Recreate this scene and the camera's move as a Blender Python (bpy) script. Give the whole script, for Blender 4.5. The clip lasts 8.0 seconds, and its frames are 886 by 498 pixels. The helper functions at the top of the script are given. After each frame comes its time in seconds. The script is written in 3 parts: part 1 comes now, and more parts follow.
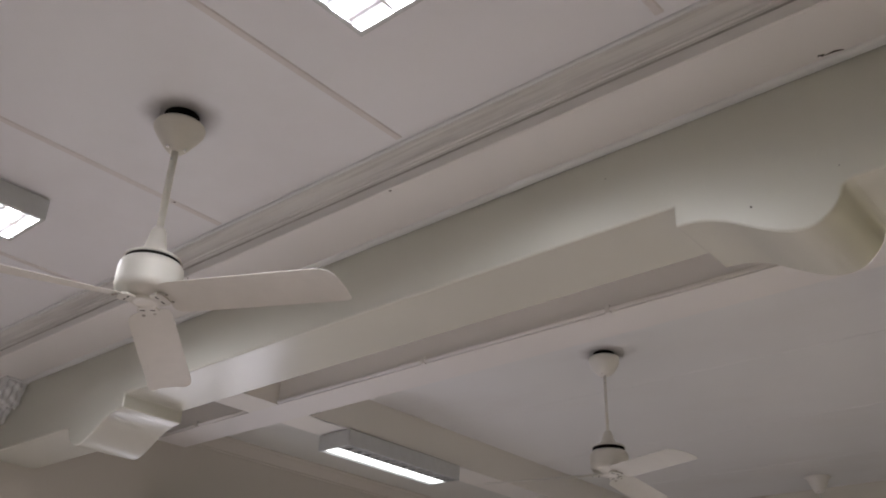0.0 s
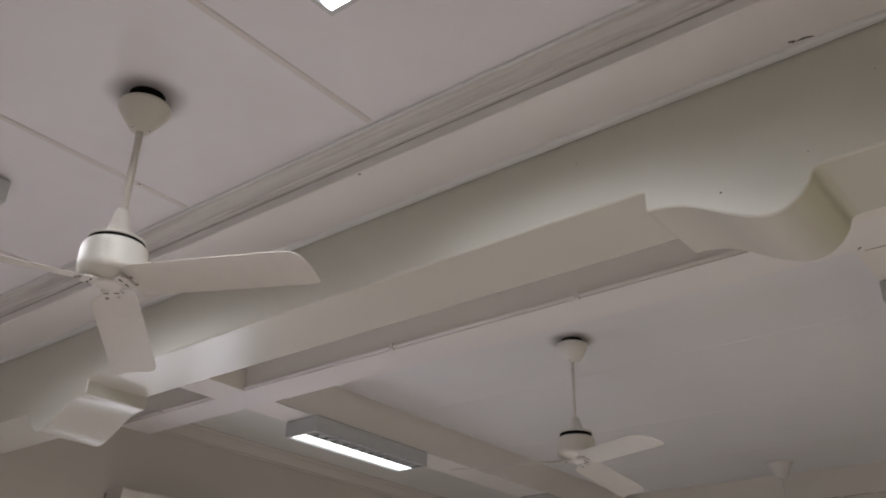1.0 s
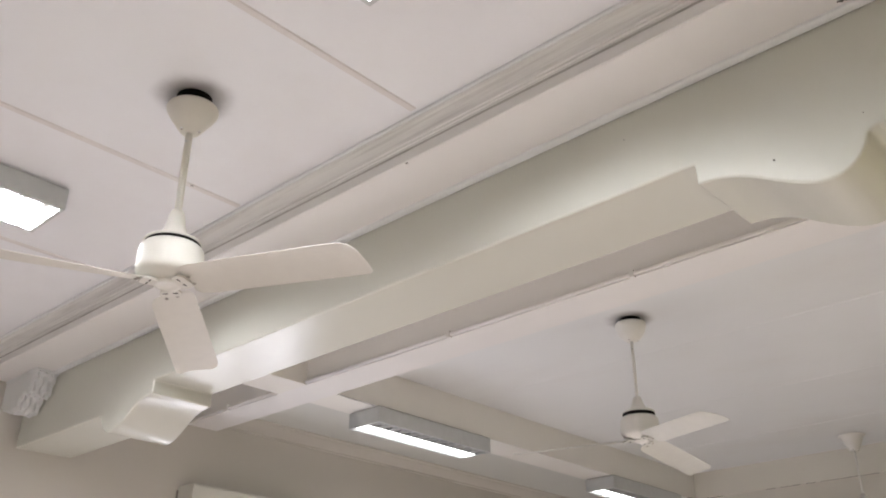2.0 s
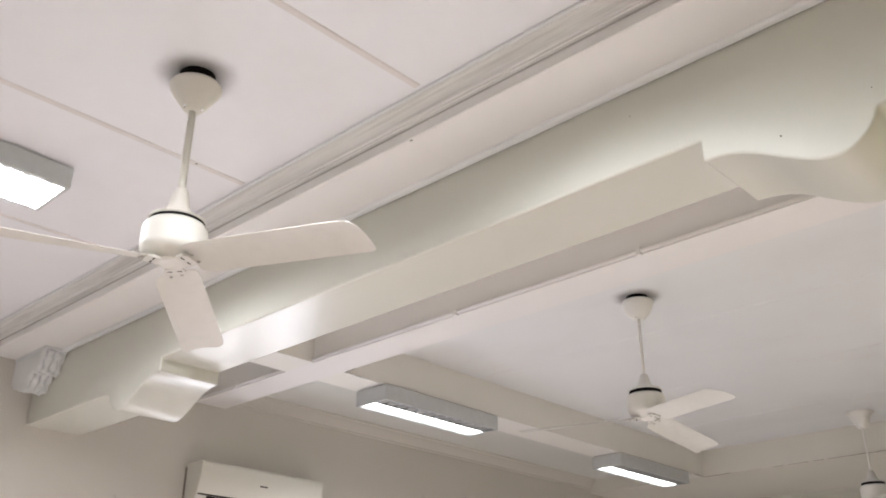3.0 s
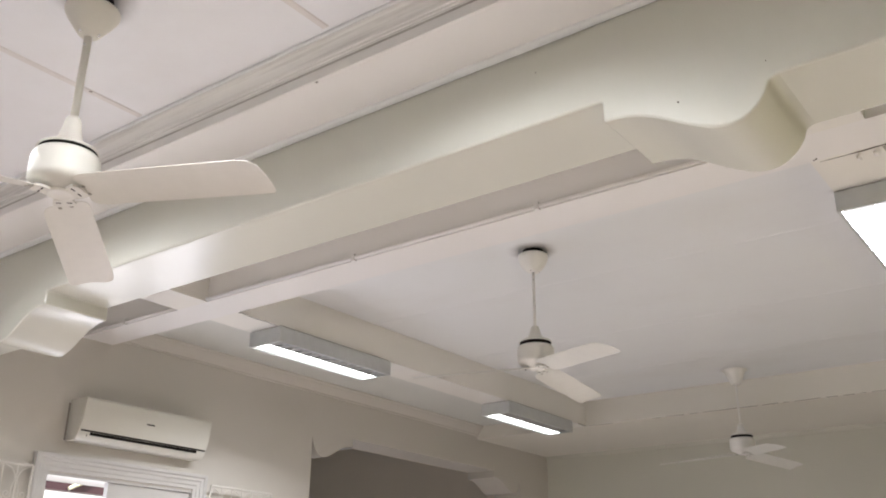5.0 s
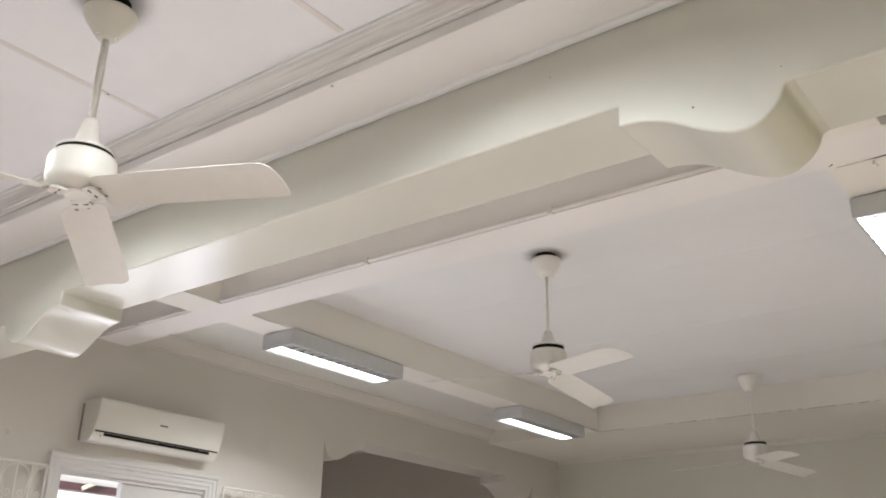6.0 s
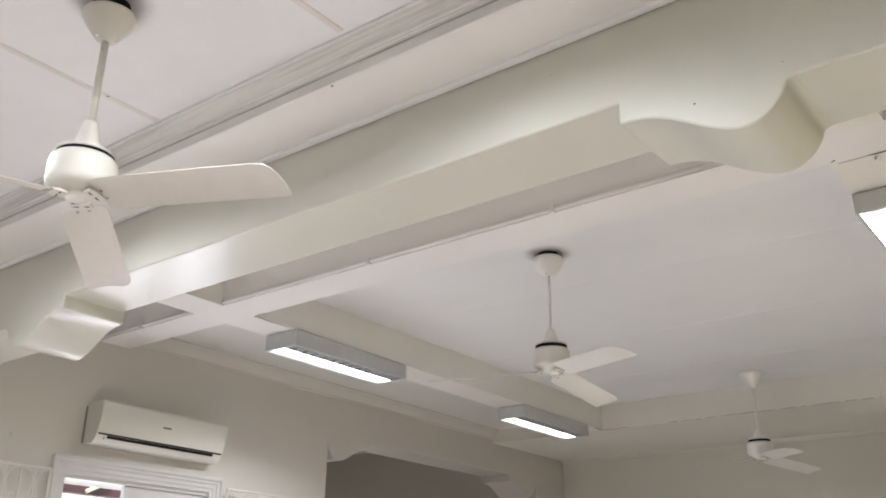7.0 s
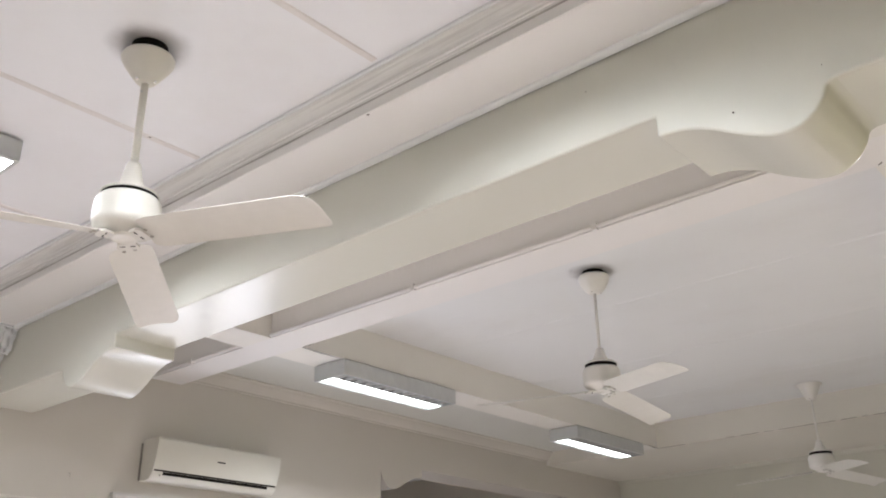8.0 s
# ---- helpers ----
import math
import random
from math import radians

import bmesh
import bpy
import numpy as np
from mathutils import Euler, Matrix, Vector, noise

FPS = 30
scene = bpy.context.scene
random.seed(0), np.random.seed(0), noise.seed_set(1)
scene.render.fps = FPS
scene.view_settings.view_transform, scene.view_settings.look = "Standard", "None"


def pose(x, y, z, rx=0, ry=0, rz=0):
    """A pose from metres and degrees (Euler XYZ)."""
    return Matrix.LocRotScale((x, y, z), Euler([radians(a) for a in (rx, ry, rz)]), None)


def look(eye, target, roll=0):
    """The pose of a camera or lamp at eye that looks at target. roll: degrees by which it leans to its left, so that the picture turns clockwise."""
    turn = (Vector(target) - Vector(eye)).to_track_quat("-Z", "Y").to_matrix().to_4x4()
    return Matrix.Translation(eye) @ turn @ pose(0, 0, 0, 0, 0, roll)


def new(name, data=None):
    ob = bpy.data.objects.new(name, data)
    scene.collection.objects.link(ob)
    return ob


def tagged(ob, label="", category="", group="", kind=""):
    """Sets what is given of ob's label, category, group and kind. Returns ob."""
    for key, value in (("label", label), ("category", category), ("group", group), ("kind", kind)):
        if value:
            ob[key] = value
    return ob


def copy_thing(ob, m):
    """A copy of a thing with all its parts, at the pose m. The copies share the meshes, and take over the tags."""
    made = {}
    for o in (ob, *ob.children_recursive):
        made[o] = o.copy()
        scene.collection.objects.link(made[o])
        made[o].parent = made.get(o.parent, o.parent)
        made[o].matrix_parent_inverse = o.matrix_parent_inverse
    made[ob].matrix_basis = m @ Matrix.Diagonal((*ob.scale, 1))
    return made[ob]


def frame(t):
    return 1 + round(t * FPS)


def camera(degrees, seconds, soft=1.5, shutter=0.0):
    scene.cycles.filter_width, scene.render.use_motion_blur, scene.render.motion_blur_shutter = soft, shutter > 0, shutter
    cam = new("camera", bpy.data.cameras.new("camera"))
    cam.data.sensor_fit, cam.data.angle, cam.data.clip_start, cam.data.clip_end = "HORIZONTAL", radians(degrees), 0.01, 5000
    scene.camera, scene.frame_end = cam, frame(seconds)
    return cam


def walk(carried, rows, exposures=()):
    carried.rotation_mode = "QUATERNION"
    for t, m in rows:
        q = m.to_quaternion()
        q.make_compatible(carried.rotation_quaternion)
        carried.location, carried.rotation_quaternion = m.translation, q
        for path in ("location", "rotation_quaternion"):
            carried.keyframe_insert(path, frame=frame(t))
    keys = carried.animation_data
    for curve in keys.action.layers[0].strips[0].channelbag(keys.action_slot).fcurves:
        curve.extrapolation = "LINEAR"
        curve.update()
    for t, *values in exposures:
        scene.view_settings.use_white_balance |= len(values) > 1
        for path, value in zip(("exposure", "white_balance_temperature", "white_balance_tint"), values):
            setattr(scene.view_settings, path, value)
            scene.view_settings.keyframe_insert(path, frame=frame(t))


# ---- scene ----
cam = camera(51.5, 8.0, soft=1.9)
PATH = [
    (0, pose(0.001, -0.036, 1.615, 117.83, -1.87, 40.51)),
    (0.2, pose(-0.007, -0.028, 1.613, 117.38, -1.70, 39.64)),
    (0.5, pose(-0.018, -0.017, 1.610, 117.07, -1.44, 38.55)),
    (0.7, pose(-0.020, -0.017, 1.611, 117.05, -1.32, 38.30)),
    (1, pose(-0.022, -0.018, 1.613, 117.15, -1.28, 38.57)),
    (1.3, pose(-0.018, -0.017, 1.612, 116.90, -1.03, 39.86)),
    (1.5, pose(-0.016, -0.017, 1.612, 116.77, -0.55, 40.31)),
    (1.8, pose(-0.017, -0.010, 1.607, 116.45, -0.49, 41.74)),
    (2, pose(-0.017, -0.005, 1.604, 116.38, -0.14, 42.94)),
    (2.2, pose(-0.017, -0.005, 1.604, 116.49, 0.21, 43.03)),
    (3.3, pose(-0.011, 0.020, 1.609, 113.98, -0.32, 43.18)),
    (3.5, pose(-0.014, 0.010, 1.602, 113.22, -1.38, 40.54)),
    (3.8, pose(-0.009, 0.012, 1.603, 113.30, -1.17, 38.38)),
    (4, pose(-0.006, 0.014, 1.604, 112.98, -0.87, 37.39)),
    (4.2, pose(-0.006, 0.014, 1.604, 112.37, -0.83, 36.84)),
    (5.3, pose(0.001, 0.003, 1.605, 111.69, -0.41, 36.69)),
    (5.5, pose(0.001, 0.003, 1.605, 111.62, -0.67, 37.01)),
    (5.8, pose(0.001, 0.001, 1.603, 111.81, -0.97, 37.25)),
    (6, pose(0.001, -0.000, 1.602, 111.98, -1.11, 37.29)),
    (6.5, pose(-0.000, 0.002, 1.601, 112.06, -0.93, 37.24)),
    (7, pose(-0.004, 0.007, 1.603, 111.97, -0.69, 37.59)),
    (7.2, pose(-0.004, 0.006, 1.603, 112.12, -0.72, 37.93)),
    (7.5, pose(-0.005, 0.005, 1.602, 112.52, -0.52, 38.75)),
    (7.8, pose(-0.004, 0.013, 1.603, 113.22, 0.23, 40.25)),
    (8, pose(-0.004, 0.019, 1.604, 113.48, 0.74, 41.18)),
]
walk(cam, PATH, exposures=[(0.0, 0.19, 6500, 15), (1.4, 0.27, 6500, 14), (1.8, 0.98, 6500, 13), (2.0, 1.13, 6500, 12), (3.3, 1.37, 6450, 12), (3.5, 1.30, 6450, 12),
                             (4.0, 1.14, 6500, 12), (4.2, 1.20, 6500, 12), (5.5, 1.23, 6500, 11), (6.5, 1.26, 6480, 10), (7.2, 1.23, 6330, 10), (7.5, 1.24, 6320, 11), (8.0, 1.30, 6350, 11)])

# ---- daylight ----
world = bpy.data.worlds.new("world")
scene.world = world
world.use_nodes = True
wn = world.node_tree
sky = wn.nodes.new("ShaderNodeTexSky")
sky.sky_type, sky.sun_disc = "NISHITA", False
sky.sun_elevation, sky.sun_rotation = radians(64), radians(124)
wn.links.new(sky.outputs["Color"], wn.nodes["Background"].inputs["Color"])
wn.nodes["Background"].inputs["Strength"].default_value = 0.15
sun = new("sun", bpy.data.lights.new("sun", "SUN"))
sun.data.energy, sun.data.angle, sun.data.color = 5.0, radians(0.5), (1.0, 0.975, 0.94)
sun.matrix_world = look((12, -8, 30), (0, 0, 0))
LAMP = 2.5
DOWN = 33.0


def lamp_light(x, y, z, power, spread):
    """The light of one louvred ceiling lamp, in its mouth; its louvre cuts off the flattest rays."""
    lit = new("lamp_light", bpy.data.lights.new("lamp_light", "AREA"))
    lit.data.shape, lit.data.size, lit.data.size_y = "RECTANGLE", 0.26, 1.15
    lit.data.energy, lit.data.spread, lit.data.color = power, radians(spread), (0.955, 0.975, 0.99)
    lit.matrix_world = pose(x, y, z)


door_sky = new("door_daylight", bpy.data.lights.new("door_daylight", "AREA"))
door_sky.data.shape, door_sky.data.size, door_sky.data.size_y = "RECTANGLE", 1.22, 2.2
door_sky.data.energy, door_sky.data.color = 13.0, (0.85, 0.88, 1.0)
door_sky.matrix_world = look((-6.3, 4.233, 1.29), (-3.0, 4.233, 1.29))

# ---- materials ----


def shader(name):
    m = bpy.data.materials.new(name)
    m.use_nodes = True
    return m, m.node_tree, m.node_tree.nodes["Principled BSDF"]


def paint(name, colour, rough=0.45, grain=0.06, spread=0.035, bump=0.02, scale=1.0, blotch=0.5):
    """Wall paint, plaster or enamel: broad mottling, fine grain, roller texture."""
    m, t, b = shader(name)
    co = t.nodes.new("ShaderNodeTexCoord")
    big, fine = t.nodes.new("ShaderNodeTexNoise"), t.nodes.new("ShaderNodeTexNoise")
    big.inputs["Scale"].default_value, big.inputs["Detail"].default_value = blotch * scale, 5
    fine.inputs["Scale"].default_value, fine.inputs["Detail"].default_value = 55 * scale, 4
    for n in (big, fine):
        t.links.new(co.outputs["Object"], n.inputs["Vector"])
    mix = t.nodes.new("ShaderNodeMix")
    mix.data_type = "RGBA"
    mix.inputs["A"].default_value = (*[c * (1 - spread * 1.6) for c in colour], 1)
    mix.inputs["B"].default_value = (*[min(c * (1 + spread), 0.95) for c in colour], 1)
    add = t.nodes.new("ShaderNodeMath")
    add.operation = "MULTIPLY_ADD"
    add.inputs[1].default_value = grain * 4
    t.links.new(fine.outputs["Fac"], add.inputs[0])
    t.links.new(big.outputs["Fac"], add.inputs[2])
    t.links.new(add.outputs[0], mix.inputs["Factor"])
    t.links.new(mix.outputs["Result"], b.inputs["Base Color"])
    rr = t.nodes.new("ShaderNodeMapRange")
    rr.inputs["To Min"].default_value, rr.inputs["To Max"].default_value = rough - 0.035, rough + 0.045
    t.links.new(big.outputs["Fac"], rr.inputs["Value"])
    t.links.new(rr.outputs["Result"], b.inputs["Roughness"])
    bp = t.nodes.new("ShaderNodeBump")
    bp.inputs["Strength"].default_value, bp.inputs["Distance"].default_value = 0.35, bump
    mid = t.nodes.new("ShaderNodeTexNoise")
    mid.inputs["Scale"].default_value, mid.inputs["Detail"].default_value = 7 * scale, 6
    t.links.new(co.outputs["Object"], mid.inputs["Vector"])
    t.links.new(mid.outputs["Fac"], bp.inputs["Height"])
    t.links.new(bp.outputs["Normal"], b.inputs["Normal"])
    return m


def plain(name, colour, rough=0.5, metal=0.0, spread=0.08, scale=20):
    m, t, b = shader(name)
    co, n = t.nodes.new("ShaderNodeTexCoord"), t.nodes.new("ShaderNodeTexNoise")
    n.inputs["Scale"].default_value, n.inputs["Detail"].default_value = scale, 5
    t.links.new(co.outputs["Object"], n.inputs["Vector"])
    mix = t.nodes.new("ShaderNodeMix")
    mix.data_type = "RGBA"
    mix.inputs["A"].default_value = (*[c * (1 - spread) for c in colour], 1)
    mix.inputs["B"].default_value = (*[min(c * (1 + spread), 1) for c in colour], 1)
    t.links.new(n.outputs["Fac"], mix.inputs["Factor"])
    t.links.new(mix.outputs["Result"], b.inputs["Base Color"])
    b.inputs["Roughness"].default_value, b.inputs["Metallic"].default_value = rough, metal
    return m


def glow(name, colour, strength):
    m, t, b = shader(name)
    b.inputs["Base Color"].default_value = (0.8, 0.8, 0.8, 1)
    b.inputs["Emission Color"].default_value = (*colour, 1)
    b.inputs["Emission Strength"].default_value = strength
    return m


CEIL = paint("ceiling_paint", (0.75, 0.765, 0.778), 0.6, spread=0.02, bump=0.002, blotch=0.8)
NEARC = paint("near_ceiling_paint", (0.80, 0.806, 0.842), 0.6, spread=0.02, bump=0.002, blotch=0.8)
WHITE = paint("white_beam_paint", (0.78, 0.768, 0.765), 0.45, spread=0.02, bump=0.002, blotch=0.8)
FANS = ((-2.665, 1.45), (-2.838, 4.753), (-2.885, 8.47))
SOOT = (0.62, 0.62, 0.12)


def dusted(m):
    """Rings of dust on the ceiling round the fan canopies."""
    t = m.node_tree
    b = t.nodes["Principled BSDF"]
    base = b.inputs["Base Color"].links[0].from_socket
    co, ns = t.nodes.new("ShaderNodeTexCoord"), t.nodes.new("ShaderNodeTexNoise")
    ns.inputs["Scale"].default_value, ns.inputs["Detail"].default_value = 9, 5
    t.links.new(co.outputs["Object"], ns.inputs["Vector"])
    for (x, y), soot in zip(FANS, SOOT):
        sep, d = t.nodes.new("ShaderNodeVectorMath"), t.nodes.new("ShaderNodeVectorMath")
        sep.operation, d.operation = "MULTIPLY", "DISTANCE"
        sep.inputs[1].default_value = (1, 1, 0)
        t.links.new(co.outputs["Object"], sep.inputs[0])
        t.links.new(sep.outputs["Vector"], d.inputs[0])
        d.inputs[1].default_value = (x, y, 0)
        wob = t.nodes.new("ShaderNodeMath")
        wob.operation = "MULTIPLY_ADD"
        wob.inputs[1].default_value = 0.06
        t.links.new(ns.outputs["Fac"], wob.inputs[0])
        t.links.new(d.outputs["Value"], wob.inputs[2])
        ramp = t.nodes.new("ShaderNodeMapRange")
        ramp.interpolation_type = "SMOOTHERSTEP"
        for key, v in (("From Min", 0.10), ("From Max", 0.215), ("To Min", soot), ("To Max", 0.0)):
            ramp.inputs[key].default_value = v
        t.links.new(wob.outputs[0], ramp.inputs["Value"])
        mix = t.nodes.new("ShaderNodeMix")
        mix.data_type = "RGBA"
        mix.inputs["B"].default_value = (0.16, 0.14, 0.13, 1)
        t.links.new(base, mix.inputs["A"])
        t.links.new(ramp.outputs["Result"], mix.inputs["Factor"])
        base = mix.outputs["Result"]
    t.links.new(base, b.inputs["Base Color"])


dusted(CEIL)
dusted(NEARC)


def grimy(m, colour, most, along, across, low=0.45, high=0.75):
    """Old dust lying in streaks along a moulding, or in soft patches on a ceiling."""
    t = m.node_tree
    b = t.nodes["Principled BSDF"]
    base = b.inputs["Base Color"].links[0].from_socket
    co, mp, ns = t.nodes.new("ShaderNodeTexCoord"), t.nodes.new("ShaderNodeMapping"), t.nodes.new("ShaderNodeTexNoise")
    mp.inputs["Scale"].default_value = (along, across, across)
    ns.inputs["Scale"].default_value, ns.inputs["Detail"].default_value, ns.inputs["Roughness"].default_value = 1.0, 7, 0.62
    t.links.new(co.outputs["Object"], mp.inputs["Vector"])
    t.links.new(mp.outputs["Vector"], ns.inputs["Vector"])
    ramp, mix = t.nodes.new("ShaderNodeMapRange"), t.nodes.new("ShaderNodeMix")
    ramp.interpolation_type = "SMOOTHSTEP"
    for key, v in (("From Min", low), ("From Max", high), ("To Min", 0.0), ("To Max", most)):
        ramp.inputs[key].default_value = v
    t.links.new(ns.outputs["Fac"], ramp.inputs["Value"])
    mix.data_type = "RGBA"
    mix.inputs["B"].default_value = (*colour, 1)
    t.links.new(base, mix.inputs["A"])
    t.links.new(ramp.outputs["Result"], mix.inputs["Factor"])
    t.links.new(mix.outputs["Result"], b.inputs["Base Color"])


# Greyed below CEIL: shade in the side recesses is put into the colour.
SHADED_PANEL = paint("shaded_ceiling_board", (0.645, 0.655, 0.63), 0.65, spread=0.03, bump=0.002, blotch=1.2)
TRIMW = paint("cornice_paint", (0.76, 0.755, 0.745), 0.55, spread=0.05, bump=0.004, blotch=2.5)
grimy(TRIMW, (0.36, 0.34, 0.33), 0.55, 1.3, 38, 0.42, 0.72)
grimy(CEIL, (0.62, 0.60, 0.58), 0.35, 0.55, 1.3, 0.45, 0.8)
grimy(NEARC, (0.64, 0.60, 0.60), 0.3, 0.9, 0.9, 0.45, 0.8)
HEAD = paint("header_paint", (0.624, 0.629, 0.571), 0.25, spread=0.02, bump=0.002, blotch=0.9)
HEAD.node_tree.nodes["Principled BSDF"].inputs["Specular IOR Level"].default_value = 0.37
HEAD.node_tree.nodes["Principled BSDF"].inputs["Specular IOR Level"].default_value = 0.5
WALL = paint("wall_paint", (0.583, 0.558, 0.519), 0.5, spread=0.025, bump=0.004, blotch=0.7)
BACK = paint("back_wall_paint", (0.60, 0.60, 0.54), 0.5, spread=0.025, bump=0.004, blotch=0.7)
FLOOR = paint("floor_terrazzo", (0.52, 0.455, 0.428), 0.38, spread=0.08, bump=0.001, blotch=3, scale=2)
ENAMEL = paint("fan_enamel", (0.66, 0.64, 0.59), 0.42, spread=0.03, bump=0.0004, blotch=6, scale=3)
# Near fan's drum, darkened: softer lamp light is put into its colour.
DRUM = paint("dimmed_motor_enamel", (0.57, 0.555, 0.51), 0.55, spread=0.03, bump=0.0004, blotch=6, scale=3)
# Paler copies of the fan enamels: the far fans' brightness is in the colour.
FARW = paint("lit_fan_enamel", (0.77, 0.76, 0.73), 0.42, spread=0.03, bump=0.0004, blotch=6, scale=3)
FARB = paint("lit_blade_enamel", (0.665, 0.665, 0.63), 0.5, spread=0.04, bump=0.0004, blotch=9, scale=2)
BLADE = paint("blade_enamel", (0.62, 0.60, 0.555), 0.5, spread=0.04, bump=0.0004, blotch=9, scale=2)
BLACK = plain("black_gap", (0.008, 0.007, 0.007), 0.9)
BLACK.node_tree.nodes["Principled BSDF"].inputs["Specular IOR Level"].default_value = 0.1
STEEL = plain("lamp_housing", (0.55, 0.57, 0.575), 0.42, 0.35)
ALU = plain("louvre_aluminium", (0.42, 0.43, 0.44), 0.3, 0.85)
TUBE = glow("lit_diffuser", (0.97, 1.0, 0.965), LAMP)
TEETH = plain("dull_louvre", (0.34, 0.345, 0.34), 0.45, 0.2)
RUST = plain("rusty_joint", (0.06, 0.035, 0.028), 0.8)
CHROME = plain("bright_screw", (0.85, 0.85, 0.85), 0.16, 1.0)
# Paler than CREAM: bounced light inside the coffers is put into the colour.
COFFER = paint("lightened_coffer_paint", (0.86, 0.83, 0.77), 0.5, spread=0.03, bump=0.002, blotch=1.4)
CREAM = paint("cream_beam_paint", (0.765, 0.75, 0.715), 0.4, spread=0.03, bump=0.002, blotch=1.4)
ENDP = paint("end_strip_paint", (0.71, 0.69, 0.635), 0.55, spread=0.03, bump=0.002, blotch=1.1)
STRIPG = paint("grey_joint_strip", (0.70, 0.675, 0.675), 0.6, spread=0.08, bump=0.002, blotch=3)
LILAC = plain("satin_louvre", (0.82, 0.80, 0.85), 0.35, 0.3)
REFLECT = plain("white_reflector", (0.80, 0.80, 0.80), 0.4)
PLASTIC = paint("white_plastic", (0.64, 0.63, 0.58), 0.37, spread=0.02, bump=0.0003, blotch=3, scale=2)
EASTP = paint("east_wall_paint", (0.45, 0.40, 0.25), 0.5, spread=0.03, bump=0.004, blotch=0.7)
BRONZE = plain("dull_screw", (0.36, 0.34, 0.30), 0.45, 0.2)
FASCIA = paint("dusty_beam_face", (0.77, 0.76, 0.75), 0.6, spread=0.06, bump=0.003, blotch=2.0)
# Shade of the crease under the cornice, painted as a dark line.
CREASE = paint("crease_shade", (0.42, 0.40, 0.39), 0.7, spread=0.25, bump=0.002, blotch=4, scale=2)
NEXT = paint("next_room_paint", (0.72, 0.655, 0.565), 0.5, spread=0.03, bump=0.004, blotch=0.7)
DARK_STRIP = plain("dark_strip_brown", (0.24, 0.22, 0.20), 0.6)
SLOT = plain("dark_slot", (0.010, 0.009, 0.008), 0.9)
SLOT.node_tree.nodes["Principled BSDF"].inputs["Specular IOR Level"].default_value = 0.15
JOINERY = paint("white_gloss_joinery", (0.56, 0.55, 0.54), 0.36, spread=0.03, bump=0.001, blotch=4, scale=2)
IRON = paint("white_iron", (0.64, 0.62, 0.585), 0.4, spread=0.04, bump=0.0006, blotch=9, scale=3)
CHIP = plain("chipped_paint", (0.06, 0.05, 0.042), 0.8)
MAROON = paint("maroon_paint", (0.06, 0.026, 0.03), 0.5, spread=0.1, bump=0.002, blotch=3)
RENDERW = paint("white_render", (0.78, 0.79, 0.80), 0.7, spread=0.03, bump=0.004)
EARTH = paint("yard_concrete", (0.46, 0.45, 0.43), 0.8, spread=0.1, bump=0.01)
BATTEN = paint("timber_strip", (0.80, 0.76, 0.52), 0.5, spread=0.1, bump=0.002)
mg, tg, bg = shader("window_glass")
bg.inputs["Transmission Weight"].default_value, bg.inputs["Roughness"].default_value = 1.0, 0.02
GLASS = mg

# ---- mesh helpers ----


def mesh_of(name, bm, material, smooth=False):
    bmesh.ops.recalc_face_normals(bm, faces=bm.faces)
    me = bpy.data.meshes.new(name)
    bm.to_mesh(me)
    bm.free()
    me.materials.append(material)
    if smooth:
        me.polygons.foreach_set("use_smooth", [True] * len(me.polygons))
    return me


def part(name, bm, material, parent=None, label="", smooth=False):
    ob = new(name, mesh_of(name, bm, material, smooth))
    ob.parent = parent
    return tagged(ob, label)


def structure(name, bm, material, label, category="", parent=None):
    ob = part(name, bm, material, parent)
    return tagged(ob, label, category, kind="structure")


def bevelled(ob, width=0.006, segments=2):
    mod = ob.modifiers.new("edge", "BEVEL")
    mod.width, mod.segments, mod.limit_method, mod.angle_limit = width, segments, "ANGLE", radians(35)
    return ob


def thing(name, m, label, category, group=""):
    ob = new(name)
    ob.matrix_world = m
    ob.empty_display_size = 0.1
    return tagged(ob, label, category, group)


def add_box(bm, x0, x1, y0, y1, z0, z1):
    v = [bm.verts.new(p) for p in ((x0, y0, z0), (x1, y0, z0), (x1, y1, z0), (x0, y1, z0), (x0, y0, z1), (x1, y0, z1), (x1, y1, z1), (x0, y1, z1))]
    for f in ((3, 2, 1, 0), (4, 5, 6, 7), (0, 1, 5, 4), (1, 2, 6, 5), (2, 3, 7, 6), (3, 0, 4, 7)):
        bm.faces.new([v[i] for i in f])
    return v


def boxes(*rows):
    bm = bmesh.new()
    for r in rows:
        add_box(bm, *r)
    return bm


def add_prism(bm, points, place, a, b):
    """An outline of (u, v) swept from a to b; place(u, v, w) gives the point."""
    lo, hi = [bm.verts.new(place(u, v, a)) for u, v in points], [bm.verts.new(place(u, v, b)) for u, v in points]
    n = len(points)
    for i in range(n):
        bm.faces.new((lo[i], lo[(i + 1) % n], hi[(i + 1) % n], hi[i]))
    bm.faces.new(lo[::-1])
    bm.faces.new(hi)


def prism(points, place, a, b):
    bm = bmesh.new()
    add_prism(bm, points, place, a, b)
    return bm


def along_x(u, v, w):
    return (w, u, v)


def along_y(u, v, w):
    return (u, w, v)


def add_lathe(bm, profile, n=40, centre=(0, 0)):
    rings = []
    for r, z in profile:
        rings.append([bm.verts.new((centre[0] + r * math.cos(2 * math.pi * i / n), centre[1] + r * math.sin(2 * math.pi * i / n), z)) for i in range(n)])
    for a, b in zip(rings, rings[1:]):
        for i in range(n):
            bm.faces.new((a[i], a[(i + 1) % n], b[(i + 1) % n], b[i]))
    bm.faces.new(rings[0][::-1])
    bm.faces.new(rings[-1])


